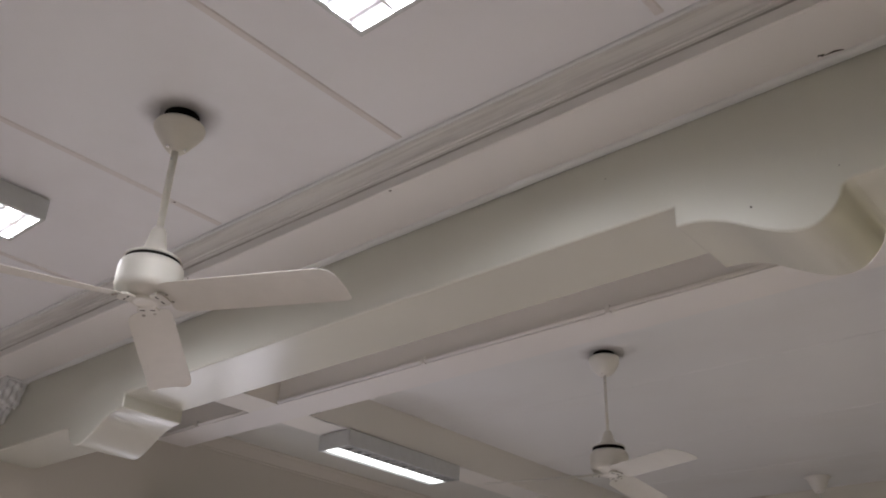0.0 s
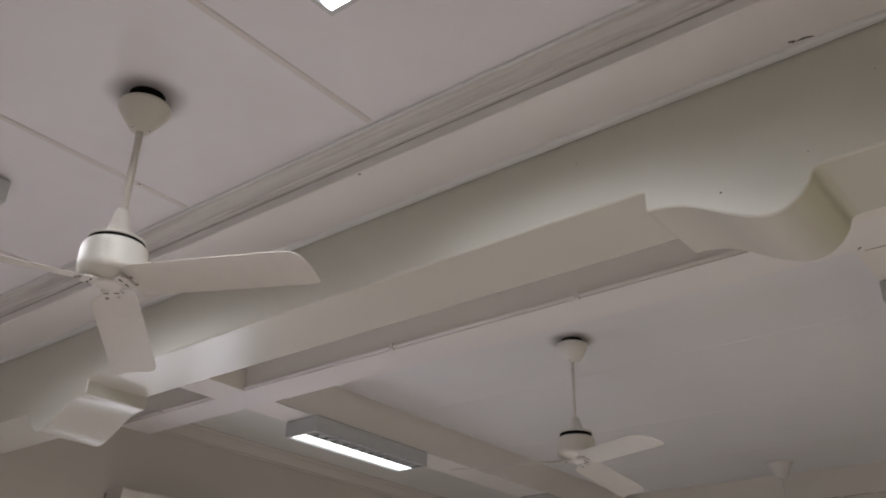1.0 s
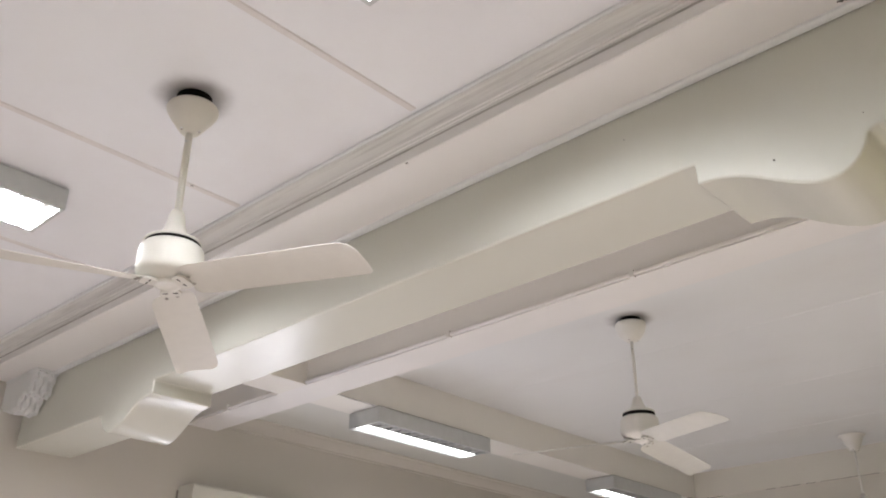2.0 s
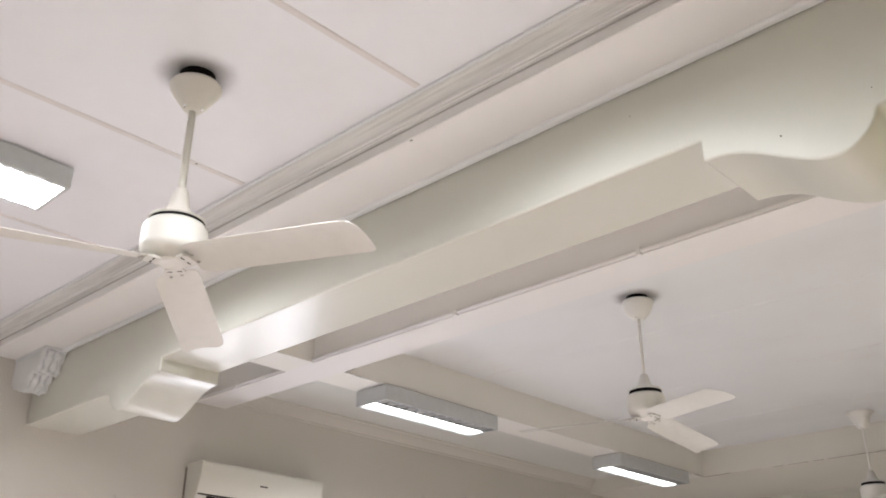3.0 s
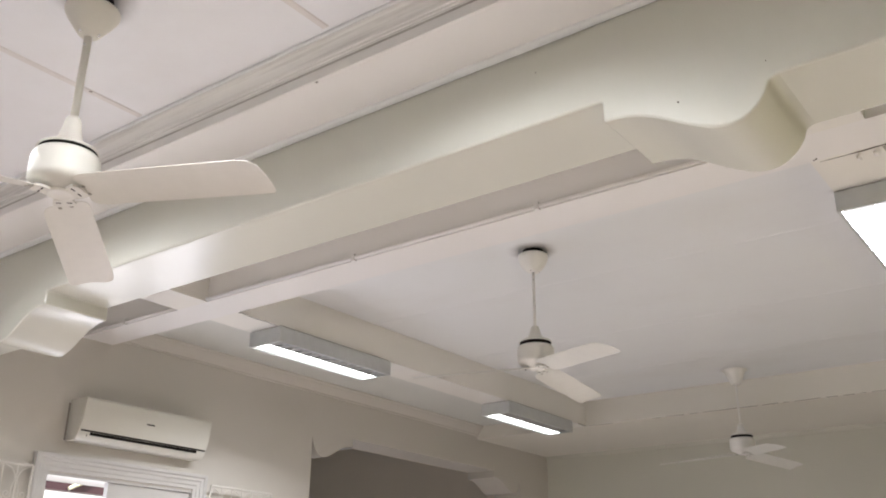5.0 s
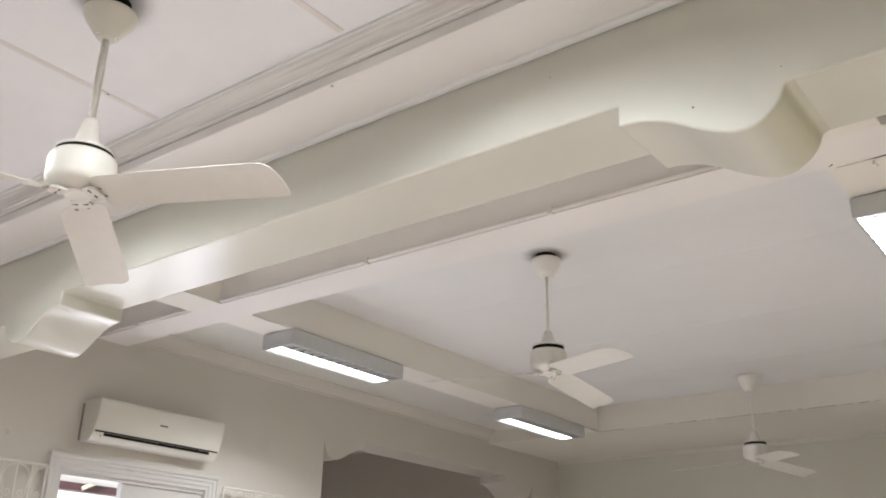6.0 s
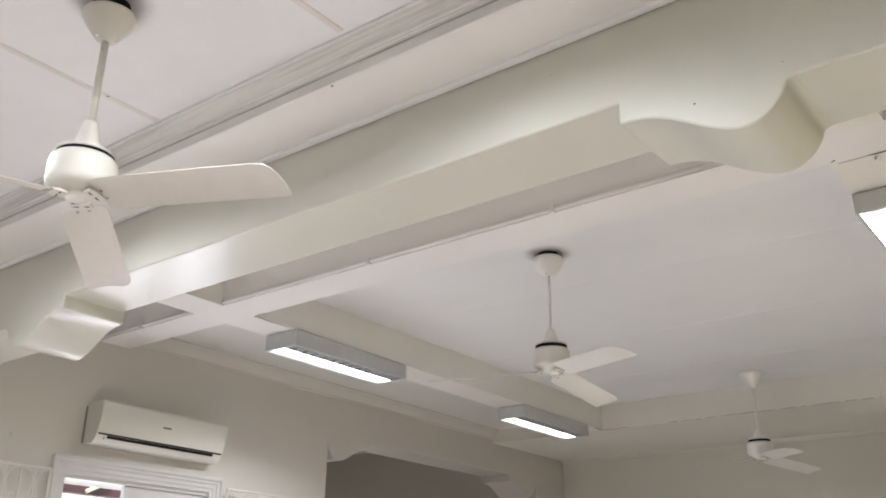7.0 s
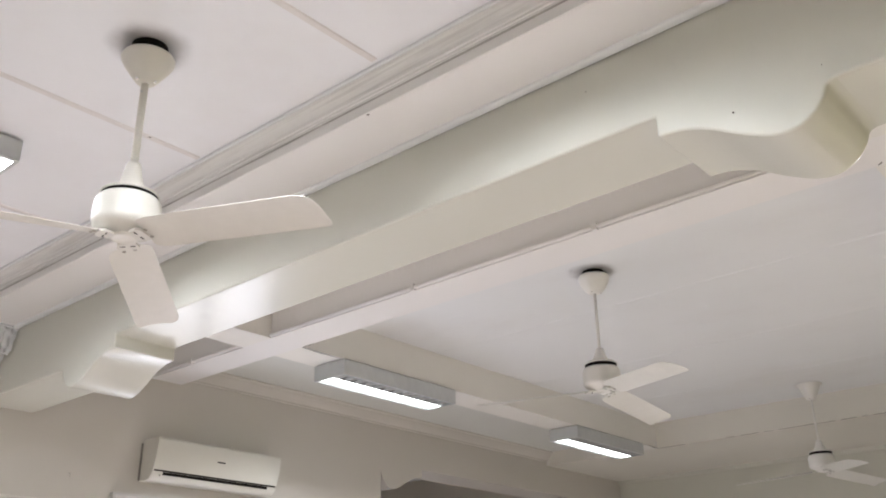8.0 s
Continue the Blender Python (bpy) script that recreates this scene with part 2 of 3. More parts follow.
def lathe(profile, n=40):
    bm = bmesh.new()
    add_lathe(bm, profile, n)
    return bm


def spline(points, steps=6):
    """A smooth curve through the points."""
    p = [points[0], *points, points[-1]]
    out = []
    for i in range(1, len(p) - 2):
        for k in range(steps):
            t = k / steps
            out.append(tuple(0.5 * (2 * b + (c - a) * t + (2 * a - 5 * b + 4 * c - d) * t * t + (3 * b - a - 3 * c + d) * t ** 3)
                             for a, b, c, d in zip(p[i - 1], p[i], p[i + 1], p[i + 2])))
    return [*out, tuple(points[-1])]


def add_tube(bm, points, r, n=8):
    """A round bar along a path."""
    rings = []
    pts = [Vector(q) for q in points]
    for i, q in enumerate(pts):
        d = (pts[min(i + 1, len(pts) - 1)] - pts[max(i - 1, 0)]).normalized()
        s = d.cross(Vector((1, 0.001, 0.002)) if abs(d.x) < 0.9 else Vector((0, 1, 0))).normalized()
        u = d.cross(s)
        rings.append([bm.verts.new(q + r * (math.cos(2 * math.pi * k / n) * s + math.sin(2 * math.pi * k / n) * u)) for k in range(n)])
    for a, b in zip(rings, rings[1:]):
        for k in range(n):
            bm.faces.new((a[k], a[(k + 1) % n], b[(k + 1) % n], b[k]))
    bm.faces.new(rings[0][::-1])
    bm.faces.new(rings[-1])


# ---- plan, in metres over the floor ----
WEST, EAST, SOUTH, NORTH = -6.15, 0.55, -2.8, 10.50
H_NEAR, H_TRAY, H_SIDE, H_BAR = 3.661, 3.788, 3.67, 3.52
BEAM_Y, HEAD_Y, HEAD_BACK = 2.13, 2.46, 2.84


def beam_front(x):
    """The beam's near face runs slightly out of square."""
    return 2.156 + 0.0075 * (x + 2.5)


HEAD_Z, STEP_Z, OUTER_Z = 3.205, 3.128, 3.104
TOP = 4.05

# ---- large structure ----


def skewed_run(points):
    """An outline of (depth before or behind the beam's face, height), swept along it."""
    bm = bmesh.new()
    a, b = [[bm.verts.new((x, beam_front(x) + u, v)) for u, v in points] for x in (WEST, EAST)]
    n = len(points)
    for i in range(n):
        bm.faces.new((a[i], a[(i + 1) % n], b[(i + 1) % n], b[i]))
    bm.faces.new(a[::-1])
    bm.faces.new(b)
    return bm


def skewed(depth, back, z0, z1):
    """A bar along the beam's face, back to the line y = back, or only a skin on the face."""
    bm = bmesh.new()
    v = []
    for x in (WEST, EAST):
        y0, y1 = beam_front(x) + depth, (beam_front(x) - 0.0005 if back is None else back)
        v += [bm.verts.new(p) for p in ((x, y0, z0), (x, y1, z0), (x, y1, z1), (x, y0, z1))]
    for f in ((0, 1, 2, 3), (7, 6, 5, 4), (0, 4, 5, 1), (1, 5, 6, 2), (2, 6, 7, 3), (3, 7, 4, 0)):
        bm.faces.new([v[i] for i in f])
    return bm


structure("floor", boxes((-6.53, EAST + 0.3, SOUTH - 0.3, NORTH + 0.3, -0.2, 0)), FLOOR, "warm red-beige polished floor of the two rooms", "floor")
structure("ceiling", boxes((WEST, EAST, SOUTH, BEAM_Y - 0.04, H_NEAR, TOP)), NEARC, "white painted board ceiling with cover strips", "ceiling")

# the bracket under the header: step, scooped curve, rounded bump
BRACKET = [(0.0, STEP_Z), (0.08, 3.121), (0.17, 3.09), (0.285, 3.025), (0.372, 2.988), (0.441, 2.986), (0.495, 3.014), (0.53, 3.055), (0.546, 3.092), (0.572, OUTER_Z)]


NOTCH = [*BRACKET[:-2], (0.545, 3.085), (0.555, 3.115), (0.565, 3.158)]


def opening_outline(a, b, edge_a, edge_b, top):
    """The same over the wide opening, where the bumps meet the jambs in a sharp notch."""
    curve = spline(NOTCH, 5)
    return [(edge_a, top), *[(a - u, z) for u, z in curve][::-1], (a, HEAD_Z), (b, HEAD_Z), *[(b + u, z) for u, z in curve], (edge_b, top)]


def header_outline(a, b, edge_a, edge_b, top):
    """The face of a header between the steps a and b, with its bumps, out to its edges."""
    curve = spline(BRACKET, 6)
    left = [(a - u, z) for u, z in curve][::-1]
    right = [(b + u, z) for u, z in curve]
    return [(edge_a, top), (edge_a, OUTER_Z), *left, (a, HEAD_Z), (b, HEAD_Z), *right, (edge_b, OUTER_Z), (edge_b, top)]


structure("beam_header", prism(header_outline(-4.49, -1.18, WEST, EAST, H_BAR), along_y, HEAD_Y, HEAD_BACK), HEAD,
          "greenish-white plastered header with stepped soffit and rounded brackets", "beam")
bevelled(bpy.data.objects["beam_header"], 0.010, 3)
structure("beam_upper", skewed(0.0, HEAD_BACK, H_BAR, TOP), WHITE, "white ceiling beam over the plaster header", "beam")
bevelled(bpy.data.objects["beam_upper"], 0.005)
structure("beam_fascia", skewed(-0.006, None, H_BAR + 0.001, H_NEAR - 0.097), FASCIA, "dusty grey-white face of the beam under the cornice", "beam")
structure("trim_header", prism([(HEAD_Y, H_BAR)] + [(2.438 + 0.022 * math.cos(a), H_BAR - 0.014 * math.sin(a)) for a in (0.0, 0.4, 0.8, 1.2, 1.57, 1.95, 2.35, 2.75, 3.14)][1:], along_x, WEST, EAST), CEIL,
          "thin white fillet under the beam", "trim")

# cornice of the near ceiling
CORNICE = [(0, 0), (-0.0625, 0), (-0.0625, -0.012), (-0.058, -0.021), (-0.048, -0.031), (-0.038, -0.043), (-0.030, -0.057),
           (-0.027, -0.071), (-0.019, -0.074), (-0.019, -0.081), (-0.012, -0.083), (-0.012, -0.09), (0, -0.09)]
BEAD = [(-0.063, 0), (-0.076, 0), (-0.0775, -0.006), (-0.076, -0.011), (-0.072, -0.0145), (-0.067, -0.0145), (-0.063, -0.012)]
structure("cornice_beam", skewed_run([(u, H_NEAR + v) for u, v in CORNICE]), TRIMW, "grey-white moulded plaster cornice along the beam", "cornice")
structure("cornice_west", prism([(WEST - u, H_NEAR + v) for u, v in CORNICE], along_y, SOUTH, BEAM_Y - 0.06), TRIMW, "grey-white moulded plaster cornice on the side wall", "cornice")
structure("bead_beam", skewed_run([(u, H_NEAR + v) for u, v in BEAD]), CEIL, "thin white rounded bead along the cornice", "trim")
structure("bead_west", prism([(WEST - u, H_NEAR + v) for u, v in BEAD], along_y, SOUTH, BEAM_Y - 0.06), CEIL, "thin white rounded bead along the cornice", "trim")
structure("groove_beam", skewed(-0.009, None, H_NEAR - 0.0965, H_NEAR - 0.0905), CREASE, "dark line under the cornice, crease shade in its colour", "trim")

# cover strips of the near ceiling
for x in (-4.36, -3.235, -2.105, -0.975):
    structure("ceiling_strip", prism([(x - 0.017, H_NEAR), (x - 0.012, H_NEAR - 0.0045), (x + 0.012, H_NEAR - 0.0045), (x + 0.017, H_NEAR)], along_y, SOUTH, BEAM_Y - 0.068), STRIPG,
              "thin painted cover strip on a ceiling joint", "trim")

# far room: tray, bars, side coffers
BX0, BX1, EX0, EX1 = -5.02, -4.72, -0.90, -0.60
BY0, BY1, NY0, NY1 = 3.70, 3.97, 8.91, 9.20
structure("ceiling_far", boxes((BX0, EX1, BY0, NY0, H_TRAY, TOP)), CEIL, "white painted tray ceiling with faint joints", "ceiling")
structure("ceiling_coffer", boxes((WEST, EAST, HEAD_BACK, BY0, H_TRAY, TOP)), COFFER, "cream coffers between header and cross beam, bounced light in their colour", "ceiling")
structure("ceiling_side", boxes((WEST, BX0, BY1, NY0, H_SIDE, TOP), (EX1, EAST, BY1, NY0, H_SIDE, TOP)), SHADED_PANEL,
          "boarded ceiling strip between beams and wall, recess shade in its colour", "ceiling")
structure("beam_cross", boxes((WEST, EAST, BY0, BY1, H_BAR, H_TRAY)), WHITE, "white ceiling beam crossing the room", "beam")
structure("beam_side_west", boxes((BX0, BX1, HEAD_BACK, BY0, H_BAR, H_TRAY), (BX0, BX1, BY1, NY0, H_BAR, H_TRAY)), CREAM, "white ceiling beam along the side wall", "beam")
structure("beam_side_east", boxes((EX0, EX1, HEAD_BACK, BY0, H_BAR, H_TRAY), (EX0, EX1, BY1, NY0, H_BAR, H_TRAY)), CREAM, "white ceiling beam along the side wall", "beam")
structure("beam_north", boxes((WEST, EAST, NY0, NORTH, H_BAR, TOP)), ENDP, "white lowered ceiling strip along the end wall", "beam")
SIDE = [(0, 0), (0.085, 0), (0.085, -0.012), (0.072, -0.022), (0.062, -0.04), (0.045, -0.062), (0.026, -0.082), (0.014, -0.094), (0.012, -0.108), (0.0, -0.11)]
structure("cornice_side", prism([(WEST + u, H_SIDE + v) for u, v in SIDE], along_y, BY1, NY0), WALL, "white plaster cornice under the side ceiling", "cornice")
structure("cornice_end", prism([(NORTH, H_BAR), (NORTH - 0.045, H_BAR), (NORTH - 0.040, H_BAR - 0.012), (NORTH - 0.018, H_BAR - 0.022), (NORTH - 0.012, H_BAR - 0.036), (NORTH, H_BAR - 0.038)], along_x, WEST, EAST), BACK, "white plaster cornice on the end wall", "cornice")
for y in (5.39, 6.70, 7.90):
    structure("ceiling_strip", prism([(y - 0.018, H_TRAY), (y - 0.013, H_TRAY - 0.003), (y + 0.013, H_TRAY - 0.003), (y + 0.018, H_TRAY)], along_x, BX1, EX0), CEIL,
              "thin painted cover strip on a ceiling joint", "trim")

# walls
DOOR_Y0, DOOR_Y1, DOOR_Z = 3.585, 4.88, 2.52
OPEN_Y0, OPEN_Y1 = 6.195, 9.82
bm = boxes((WEST - 0.38, WEST, SOUTH, DOOR_Y0, 0, TOP), (WEST - 0.38, WEST, DOOR_Y0, DOOR_Y1, DOOR_Z, TOP), (WEST - 0.38, WEST, DOOR_Y1, OPEN_Y0, 0, TOP),
           (WEST - 0.38, WEST, OPEN_Y1, NORTH + 0.3, 0, TOP))
add_prism(bm, opening_outline(OPEN_Y0 + 0.565, OPEN_Y1 - 0.565, OPEN_Y0, OPEN_Y1, TOP), lambda u, v, w: (w, u, v), WEST - 0.38, WEST)
structure("wall_west", bm, WALL, "pale grey-white plastered wall with a doorway and a bracketed opening", "wall")
structure("wall_north", boxes((WEST, EAST + 0.3, NORTH, NORTH + 0.3, 0, TOP)), BACK, "warm grey-white plastered end wall", "wall")
structure("wall_east", boxes((EAST, EAST + 0.3, SOUTH, NORTH, 0, TOP)), EASTP, "plain beige plastered wall", "wall")
structure("wall_south", boxes((WEST, EAST + 0.3, SOUTH - 0.3, SOUTH, 0, TOP)), WALL, "pale grey-white plastered wall", "wall")
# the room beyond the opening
# The unseen gap in the north wall is added to let daylight in.
structure("wall_beyond", boxes((-13.6, -13.3, 5.98, 11.2, 0, TOP), (-13.3, WEST - 0.38, 5.98, 6.17, 0, TOP), (-13.3, -12.9, 10.95, 11.2, 0, TOP), (-12.9, -10.2, 10.95, 11.2, 0, 0.7), (-12.9, -10.2, 10.95, 11.2, 2.3, TOP), (-10.2, WEST - 0.38, 10.95, 11.2, 0, TOP)), NEXT, "pale beige walls of the next room, with an added unseen light gap", "wall")
structure("ceiling_beyond", boxes((-13.6, WEST - 0.38, 5.98, 11.2, TOP, TOP + 0.2)), CEIL, "white ceiling of the next room", "ceiling")
structure("floor_beyond", boxes((-13.6, WEST - 0.38, 5.98, 11.2, -0.2, 0)), FLOOR, "warm red-beige floor of the next room", "floor")

# outdoors
structure("ground", boxes((-300, WEST - 0.38, -300, 5.98, -0.45, -0.25), (-300, -13.6, 5.98, 300, -0.45, -0.25), (-13.6, 300, 11.2, 300, -0.45, -0.25)), EARTH, "pale concrete yard", "ground")
# Wall added to make the outdoors beyond the door bright white.
structure("backdrop", boxes((-14.8, -14.5, -12, 14, -0.25, 6.5)), RENDERW, "sunlit white wall added outdoors as a bright backdrop", "backdrop")
# ---- ceiling lamps ----
LAMP_W, LAMP_L, LAMP_H, LOUVRE_H = 0.32, 1.225, 0.112, 0.099


def ceiling_lamp(m, label, both, h=LAMP_H):
    """Housing under its mounting plane z = 0, long side along y."""
    w, l = LAMP_W / 2, LAMP_L / 2
    lamp = thing("ceiling_lamp", m, label, "ceiling lamp", "fluorescent ceiling lamps")
    part("mount", boxes((-w + 0.012, w - 0.012, -l + 0.012, l - 0.012, -0.006, 0)), RUST, lamp, "dark gap over the housing")
    t = -0.006
    bm = boxes((-w, w, -l, l, t - 0.006, t), (-w, -w + 0.008, -l, l, t - h, t - 0.006), (w - 0.008, w, -l, l, t - h, t - 0.006),
               (-w + 0.008, w - 0.008, -l, -l + 0.008, t - h, t - 0.006), (-w + 0.008, w - 0.008, l - 0.008, l, t - h, t - 0.006))
    bevelled(part("housing", bm, STEEL, lamp, "grey sheet-steel housing"), 0.002, 1)
    b = t - h
    part("frame", boxes((-w, -w + 0.018, -l, l, b - 0.003, b), (w - 0.018, w, -l, l, b - 0.003, b), (-w + 0.018, w - 0.018, -l, -l + 0.018, b - 0.003, b),
                        (-w + 0.018, w - 0.018, l - 0.018, l, b - 0.003, b)), STEEL, lamp, "thin steel rim")
    if both:
        # Centre spine; the outer two are added to narrow the light sideways.
        for x in (-0.067, 0.0, 0.067):
            part("spine", boxes((x - (0.0015 if x else 0.005), x + (0.0015 if x else 0.005), -l + 0.012, l - 0.012, b + (0.020 if x else 0.002), b + 0.058)), REFLECT, lamp, "thin white louvre spine, the outer pair added to cut light")
        part("tube_tray", boxes((-w + 0.02, w - 0.02, -l + 0.03, l - 0.03, b + 0.072, b + 0.078)), TUBE, lamp, "glowing white tube tray")
    else:
        part("diffuser", boxes((-w + 0.045, 0.012, -l + 0.02, l - 0.02, b + 0.003, b + 0.009)), TUBE, lamp, "glowing white diffuser")
    if not both:
        part("dark_tray", boxes((0.02, w - 0.027, -l + 0.03, l - 0.03, b + 0.030, b + 0.036)), STEEL, lamp, "unlit aluminium tray")
        part("divider", boxes((0.013, 0.019, -l + 0.012, l - 0.012, b + 0.003, b + 0.078)), ALU, lamp, "aluminium divider")
    bm = bmesh.new()
    for sgn in (-1, 1):
        add_prism(bm, [(sgn * (w - 0.009), b + 0.001), (sgn * (w - 0.016), b + 0.001), (sgn * (w - 0.026), b + 0.07), (sgn * (w - 0.009), b + 0.085)], along_y, -l + 0.009, l - 0.009)
    part("reflector", bm, REFLECT, lamp, "white side reflectors")
    for k in range(12):
        y = -l + 0.022 + (k + 0.5) * (2 * l - 0.044) / 12
        bm = bmesh.new()
        if both:  # wedges, point down
            prof = [(y - 0.007, b + 0.004), (y - 0.003, b + 0.002), (y + 0.003, b + 0.002), (y + 0.007, b + 0.004), (y + 0.020, b + 0.011), (y - 0.020, b + 0.011)]
            add_prism(bm, prof, along_x, -w + 0.019, w - 0.019)
        else:
            prof = [(y + u, b + v) for u, v in ((-0.034, 0.014), (-0.020, 0.006), (0, 0.002), (0.020, 0.006), (0.034, 0.014), (0.012, 0.020), (-0.012, 0.020))]
            add_prism(bm, prof, along_x, 0.02, w - 0.019)
        part("louvre_blade", bm, LILAC if both else TEETH, lamp)
    return lamp


LAMPS = ((-4.85, 4.955, H_BAR), (-4.85, 7.945, H_BAR), (-0.74, 4.955, H_BAR), (-3.817, 0.844, H_NEAR), (-1.547, 0.856, H_NEAR))
lamp = ceiling_lamp(pose(*LAMPS[0]), "grey-housed fluorescent ceiling lamp, half lit, screwed to the beam", False)
copy_thing(lamp, pose(*LAMPS[1]))
lamp = ceiling_lamp(pose(*LAMPS[2]), "grey-housed louvred fluorescent ceiling lamp, fully lit", True, LOUVRE_H)
for spot in LAMPS[3:]:
    copy_thing(lamp, pose(*spot))
for k, (x, y, z) in enumerate(LAMPS):
    lamp_light(x, y, z - 0.006 - (LAMP_H + 0.004 if k < 2 else LOUVRE_H - (0.030 if k == 3 else 0.033)), DOWN * (0.55, 0.58, 3.1, 3.3, 2.65)[k], (140, 140, 180, 180, 180)[k])

# ---- ceiling fans ----


def make_blade(coat):
    """A pitched, slightly drooping blade along +x: narrow root, clipped round tip, cambered."""
    outline = [(0.082, 0.052, -0.052), (0.090, 0.064, -0.064), (0.105, 0.072, -0.072), (0.13, 0.076, -0.076), (0.25, 0.079, -0.079), (0.36, 0.081, -0.081), (0.48, 0.083, -0.083), (0.58, 0.085, -0.085), (0.66, 0.087, -0.086), (0.69, 0.087, -0.082), (0.705, 0.086, -0.074), (0.713, 0.082, -0.062), (0.718, 0.074, -0.05)]
    bm = bmesh.new()
    grid = []
    for x, y1, y0 in outline:
        tilt = radians(-17 + 6 * (x - 0.13) / 0.58)
        row = []
        for k in range(7):
            y = y0 + (y1 - y0) * k / 6
            camber = 0.006 * (1 - ((k - 3) / 3) ** 2)
            row.append((x, y * math.cos(tilt), y * math.sin(tilt) - 0.046 * (x - 0.13) / 0.58 + camber))
        grid.append(row)
    up = [[bm.verts.new(p) for p in row] for row in grid]
    dn = [[bm.verts.new((x, y, z - 0.0016)) for x, y, z in row] for row in grid]
    n, m = len(grid), 7
    for i in range(n - 1):
        for k in range(m - 1):
            bm.faces.new((up[i][k], up[i + 1][k], up[i + 1][k + 1], up[i][k + 1]))
            bm.faces.new((dn[i][k], dn[i][k + 1], dn[i + 1][k + 1], dn[i + 1][k]))
    for i in range(n - 1):
        for k in (0, m - 1):
            bm.faces.new((up[i][k], dn[i][k], dn[i + 1][k], up[i + 1][k]))
    for k in range(m - 1):
        for i in (0, n - 1):
            bm.faces.new((up[i][k], up[i][k + 1], dn[i][k + 1], dn[i][k]))
    bmesh.ops.scale(bm, vec=(1.065, 1, 1), verts=bm.verts)
    return mesh_of("blade", bm, coat)


BLADE_MESH, FAR_BLADE = make_blade(BLADE), make_blade(FARB)
ROUND = [(0.086, -0.028), (0.094, -0.031), (0.0965, -0.038), (0.096, -0.052), (0.089, -0.078), (0.077, -0.102), (0.062, -0.123), (0.048, -0.137), (0.034, -0.146), (0.018, -0.148)]
BELL = [(0.086, -0.046), (0.093, -0.049), (0.0965, -0.055), (0.0945, -0.065), (0.081, -0.089), (0.063, -0.115), (0.048, -0.137), (0.037, -0.151), (0.027, -0.160), (0.018, -0.162)]
CONE = [(0.114, -0.004), (0.117, -0.006), (0.117, -0.009), (0.100, -0.012), (0.096, -0.022), (0.080, -0.062), (0.062, -0.102), (0.048, -0.128), (0.040, -0.140), (0.028, -0.144), (0.02, -0.145)]


def ceiling_fan(m, turn, drop, label, shape=ROUND, drum=0.114, lip=0.0, rod=0.0095, tall=1.0, neck=0.274, coat=FARW, drum_coat=FARW, blade_mesh=None, blade_coat=FARB):
    """Hung from z = 0; drop: down to the blades."""
    fan = thing("ceiling_fan", m, label, "ceiling fan", "ceiling fans")
    # Black plug: the shade inside the canopy gap, put in as colour.
    part("gap_plug", lathe([(0.066, 0.0), (0.066, shape[0][1] - 0.002), (0.02, shape[0][1] - 0.012)], 32), BLACK, fan, "black plug standing for the shaded canopy gap", True)
    canopy = part("canopy", lathe(shape, 48), coat, fan, "cream cone-shaped canopy" if shape is CONE else "cream bell-shaped canopy", True)
    for k in range(3):
        s = part("screw", lathe([(0.006, 0.004), (0.006, -0.003), (0.003, -0.006)], 10), CHROME, canopy, "bright screw")
        s.location = (0.036 * math.cos(2.1 * k + 0.6), 0.036 * math.sin(2.1 * k + 0.6), shape[-1][1] + 0.008)
    part("down_rod", lathe([(rod, -0.12), (rod, -drop + tall * 0.22)], 16), coat, fan, "", True)
    pin = part("cotter_pin", lathe([(0.004, -0.02), (0.004, 0.02)], 8), STEEL, fan, "small steel pin through the rod")
    pin.matrix_local = pose(0, 0, -0.20, 90, 0, 30)
    part("coupling", lathe([(r, -drop + tall * z) for r, z in ((0.014, neck), (0.022, neck - 0.002), (0.027, neck - 0.016), (0.034, 0.45 * neck + 0.112), (0.046, 0.205), (0.056, 0.191), (0.061, 0.184))], 32), coat, fan, "cream tapered rod cover", True)
    part("motor_top", lathe([(0.058, -drop + tall * 0.188), (0.086, -drop + tall * 0.184), (0.099, -drop + tall * 0.176), (0.102, -drop + tall * 0.168)], 48), coat, fan, "", True)
    part("gap_ring", lathe([(0.096, -drop + tall * 0.170), (0.098, -drop + tall * 0.140)], 48), BLACK, fan, "black gap ring")
    part("motor_housing", lathe([(0.098, -drop + tall * 0.146 + lip), (0.102, -drop + tall * 0.145 + lip), (drum - 0.003, -drop + tall * 0.134 + lip), (drum, -drop + tall * 0.122), (drum, -drop + tall * 0.060), (drum - 0.002, -drop + tall * 0.048), (drum - 0.008, -drop + tall * 0.037), (drum - 0.018, -drop + tall * 0.029), (0.080, -drop + tall * 0.023), (0.066, -drop + tall * 0.017), (0.056, -drop + tall * 0.012), (0.050, -drop + tall * 0.006)], 48), drum_coat, fan, "cream drum motor housing", True)
    part("hub_cap", lathe([(0.052, -drop + tall * 0.012), (0.050, -drop + tall * 0.002), (0.036, -drop - 0.002), (0.034, -drop - 0.0005), (0.008, -drop - 0.0015)], 40), coat, fan, "round cream cap with a raised rim", True)
    for k in range(3):
        a = turn + 120 * k
        blade = new("blade", blade_mesh or FAR_BLADE)
        blade.parent = fan
        blade.matrix_local = pose(0, 0, -drop + tall * 0.002, 0, 0, a)
        for dy in (-0.017, 0.017):
            slot = part("slot", boxes((0.062, 0.067, dy - 0.009, dy + 0.009, -0.0036, 0.004)), SLOT, blade, "dark slot at the blade's root")
            slot.location.z = -dy * 0.10
            s = part("screw", lathe([(0.0065, 0.0), (0.0065, -0.003), (0.003, -0.0048)], 8), BRONZE, blade, "dull painted screw head")
